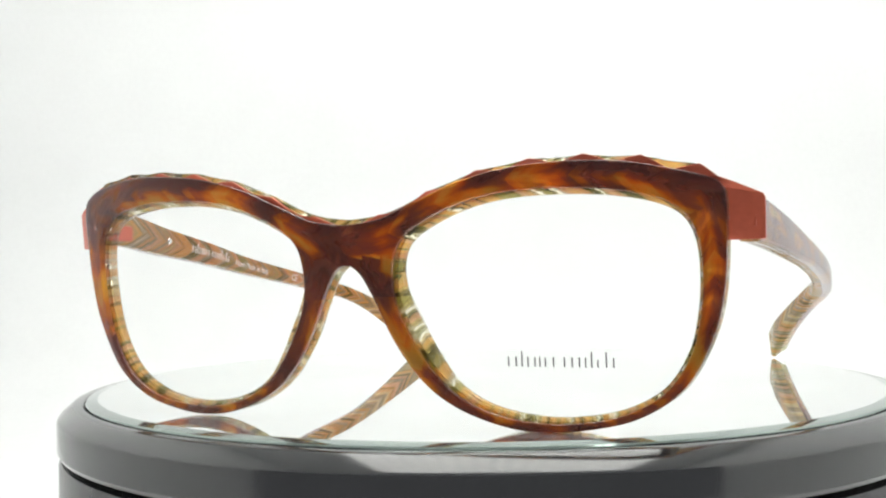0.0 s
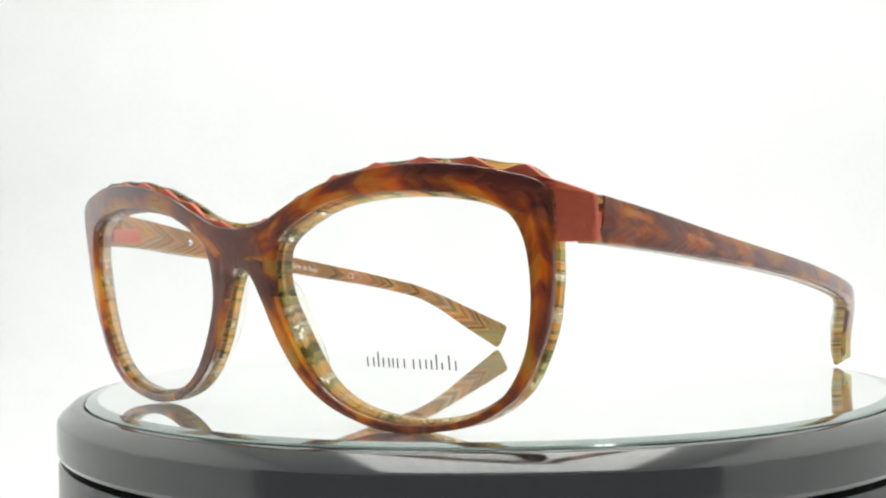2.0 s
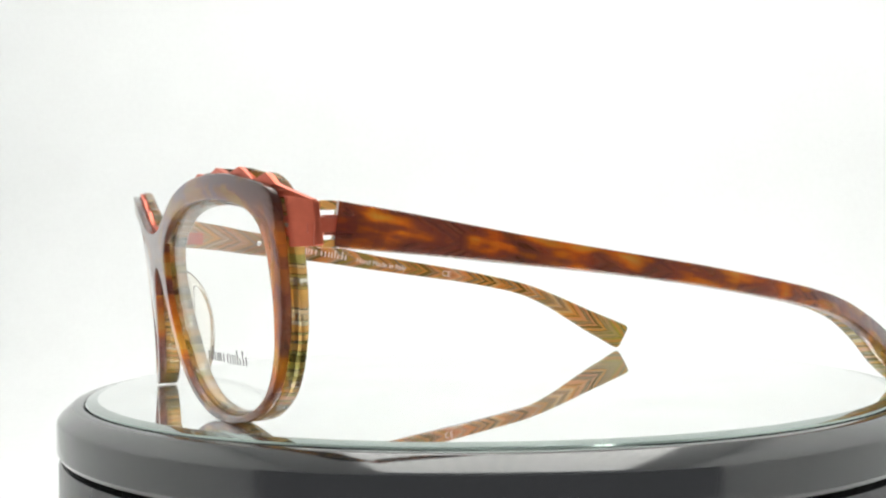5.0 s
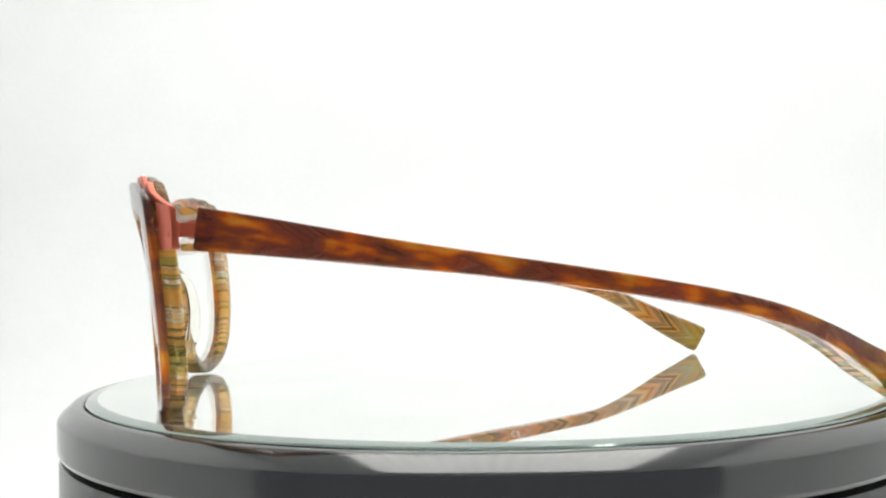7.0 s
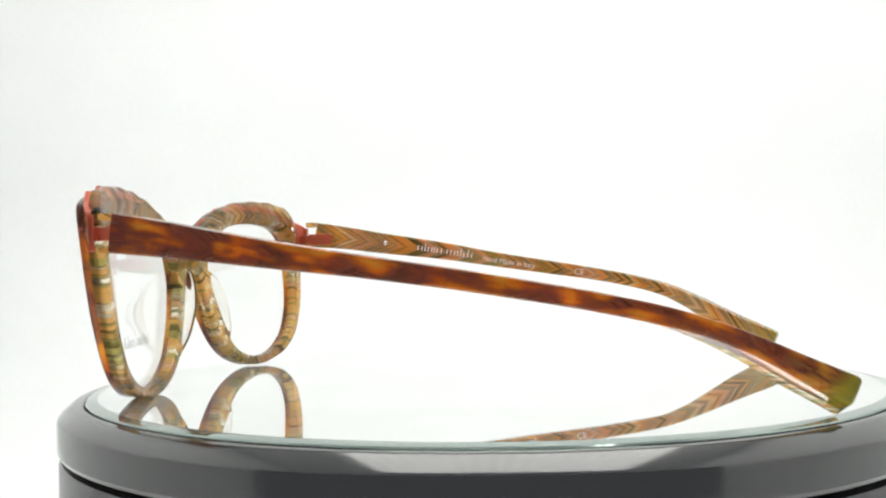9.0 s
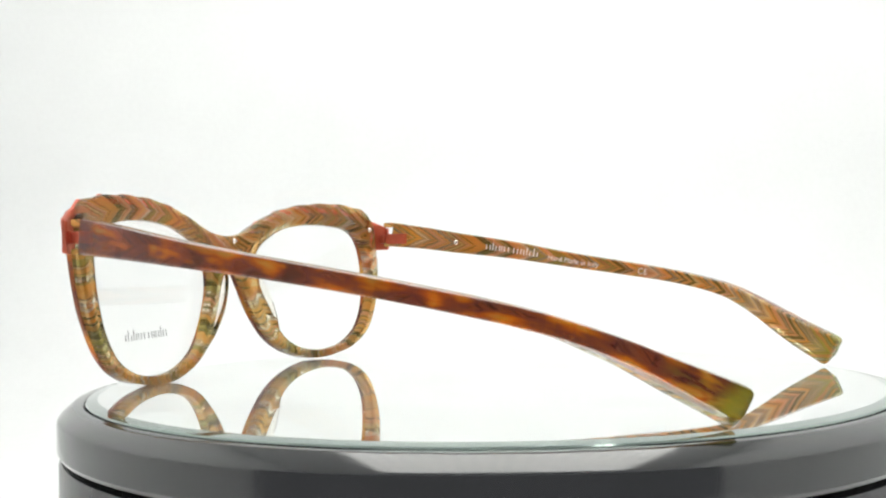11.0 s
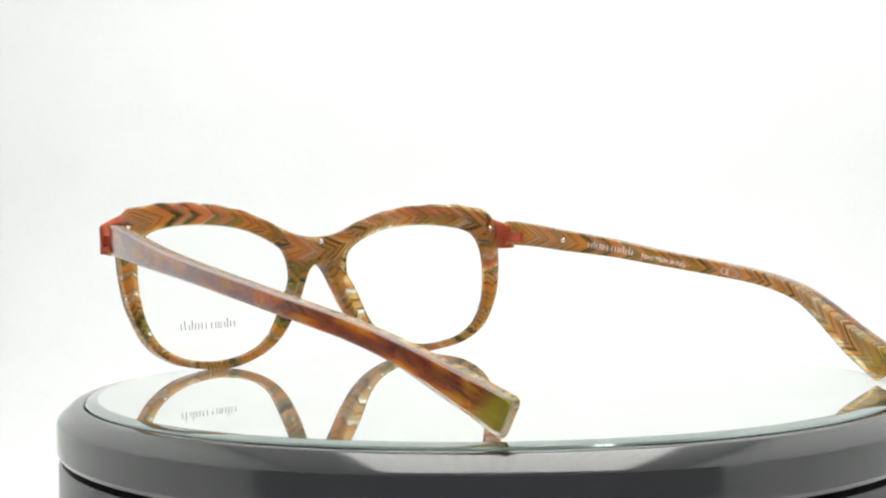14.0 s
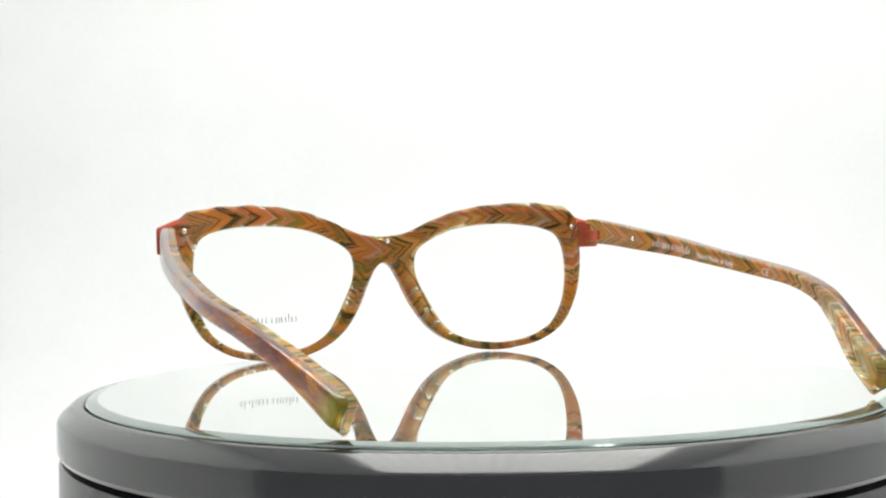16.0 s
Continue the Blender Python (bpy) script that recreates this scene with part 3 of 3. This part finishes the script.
def bar(name, side, f0, f1, r0, r1):
    """One layer of a temple between two shares of its thickness."""
    st = stations(side)
    bm = bmesh.new()
    lay = bm.loops.layers.uv.new("strip")
    rows, info = [], {}
    q, nrm, up, h, d, run = st[-1]
    ahead = (q - st[-2][0]).normalized()
    rows_at = [(s, 0.0) for s in st]
    q = q + ahead * 0.7
    for a in np.linspace(0.0, 1.5, 7):      # the blunt, rounded end
        rows_at.append(((q + ahead * 1.1 * math.sin(a), nrm, up, h, d, run + 0.7 + 1.1 * math.sin(a)), 1.1 * (1 - math.cos(a))))
    total = st[-1][5]
    for (q, nrm, up, h, d, run), cut in rows_at:
        row = []
        keel = 1.8 * max(0.0, min(1.0, (run - total + 36.0) / 24.0))        # the underside slopes inwards near the tip
        low = (keel, 0.5 * keel) if f0 == 0.0 else (0.5 * keel, 0.0)
        for dx, dz in section(h - 2 * cut, f0 * d, f1 * d, r0, r1, *low):
            dx = d / 2 + (dx - d / 2) * (1 - 0.25 * cut)
            p = q - nrm * dx + up * dz
            v = bm.verts.new((side * p.x * MM, p.y * MM, p.z * MM))
            info[v] = (run, dz)
            row.append(v)
        rows.append(row)
    n = len(rows[0])
    for a, c in zip(rows, rows[1:]):
        for k in range(n):
            bm.faces.new((a[k], a[(k + 1) % n], c[(k + 1) % n], c[k]))
    bm.faces.new(rows[0])
    bm.faces.new(rows[-1])
    bmesh.ops.recalc_face_normals(bm, faces=bm.faces)
    for f in bm.faces:
        for lp in f.loops:
            lp[lay].uv = info[lp.vert]
    return bm


def on_inner(side, y, dz, lift):
    """A place on the inner face of a temple, y along and dz above its middle, lifted off it (mm)."""
    st = stations(side)
    k = max(1, min(len(st) - 1, next((i for i, s in enumerate(st) if s[0].y > y), len(st) - 1)))
    a, c = st[k - 1], st[k]
    f = (y - a[0].y) / (c[0].y - a[0].y)
    q, nrm, up, d = a[0].lerp(c[0], f), a[1].lerp(c[1], f), a[2].lerp(c[2], f), a[4] + (c[4] - a[4]) * f
    p = q - nrm * (d + lift) + up * dz
    return Vector((side * p.x, p.y, p.z)) * MM


def bend(me, side, y, dz):
    for v in me.vertices:
        u, w, h = v.co / MM
        v.co = on_inner(side, y + u * 0.985, dz + w, 0.015 + h)
    return me


def temple_text(parent, text, y, size, side, dz=0.0):
    """White lettering on the inner face of the temple, reading back from the hinge."""
    cu = bpy.data.curves.new("lettering", "FONT")
    cu.body, cu.size, cu.extrude, cu.resolution_u = text, size * MM, 0.00002, 3
    ob = new("lettering", cu)
    me = bpy.data.meshes.new_from_object(ob.evaluated_get(bpy.context.evaluated_depsgraph_get()))
    bpy.data.objects.remove(ob)
    return part("lettering", bend(me, side, y, dz), PRINT_WHITE, parent, "fine white printed lettering", 30)


def temple(parent, side):
    ob = part("temple", bar("temple", side, 0.0, 0.5, 0.9, 0.05), TORTOISE_LONG, parent, "long brown tortoiseshell temple arm with a downturned tip", 50)
    part("inner_layer", bar("inner_layer", side, 0.5, 1.0, 0.05, 0.9), CHEVRON_FINE, ob, "orange and olive herringbone acetate lining", 50)
    bm = box(bmesh.new(), (64.4 * MM, 9.8 * MM, 33.3 * MM), (66.2 * MM, 17.5 * MM, 35.8 * MM), 0.3 * MM)
    box(bm, (62.6 * MM, 13.0 * MM, 33.0 * MM), (64.6 * MM, 20.0 * MM, 36.2 * MM), 0.3 * MM)
    if side < 0:
        bmesh.ops.scale(bm, vec=(-1, 1, 1), verts=bm.verts)
        bmesh.ops.reverse_faces(bm, faces=bm.faces)
    part("hinge", bm, RED_METAL, ob, "red metal hinge link")
    zc = TEMPLE[side][0][2]
    for z0, z1 in ((zc + 2.3, zc + 3.75), (zc - 3.7, zc - 2.4)):
        bm = box(bmesh.new(), (63.2 * MM, 11.9 * MM, z0 * MM), (66.35 * MM, 14.6 * MM, z1 * MM), 0.35 * MM)
        lay = bm.loops.layers.uv.new("strip")
        for f in bm.faces:
            for lp in f.loops:
                lp[lay].uv = (41.0 + lp.vert.co.y / MM, lp.vert.co.z / MM - zc)
        if side < 0:
            bmesh.ops.scale(bm, vec=(-1, 1, 1), verts=bm.verts)
            bmesh.ops.reverse_faces(bm, faces=bm.faces)
        part("end_tab", bm, CHEVRON_FINE, ob)
    screw(ob, on_inner(side, 35.5, 0.2, 0.0) / MM, (-side, 0.05, 0))
    if side < 0:
        bm = bmesh.new()
        px = 16.4 / 191
        for u, h in [(0, 1.5), (14, 1.5), (25, 2.3), (36, 1.5), (49, 1.5), (58, 1.5), (68, 1.5), (83, 1.5), (103, 1.5), (117, 1.5), (130, 1.5), (141, 1.5), (152, 2.3), (163, 1.1), (178, 2.3), (191, 1.5)]:
            box(bm, ((u * px - 0.17) * MM, 0, -0.00002), ((u * px + 0.17) * MM, h * MM, 0.00003))
        me = bpy.data.meshes.new("temple_mark")
        bm.to_mesh(me)
        bm.free()
        part("temple_mark", bend(me, side, 45.5, -0.8), PRINT_WHITE, ob, "white printed mark", 30)
        temple_text(ob, "Hand Made in Italy", 65.0, 2.1, side, -0.9)
        temple_text(ob, "CE", 92.3, 2.5, side, -0.9)
    return ob


def eyeglasses():
    g = tagged(new("eyeglasses"), "tortoiseshell acetate eyeglasses with red metal hinges, standing open on a mirror", "eyeglasses")
    front(g)
    for side in (1, -1):
        brow_plate(g, side)
        demo_lens(g, side)
        nose_pad(g, side)
        temple(g, side)
        screw(g, (side * 59.9, bow(side * 59.9, 37.6) + 4.75, 37.6), (0.0, 1, 0))
    screw(g, (-1.3, bow(-1.3, 34.2) + 4.8, 34.2), (0, 1, 0))
    return g


GLASSES = eyeglasses()
HOME = Vector((-0.02446, -0.07265, 0.0))     # the glasses' place on the platter at the start
YAW = -20.8
ROLL = 0.32         # it leans a little to one side


def motions():
    rows_g, rows_p = [], []
    for k in range(33):
        t = 0.5 * k
        a = turned(t)
        p = Matrix.Rotation(radians(a), 3, "Z") @ HOME
        rows_g.append((t, pose(p.x, p.y, 0.0, 0, ROLL, a + YAW)))
        rows_p.append((t, pose(0, 0, 0, 0, 0, a)))
    walk(GLASSES, rows_g)
    walk(PLATTER, rows_p)


motions()
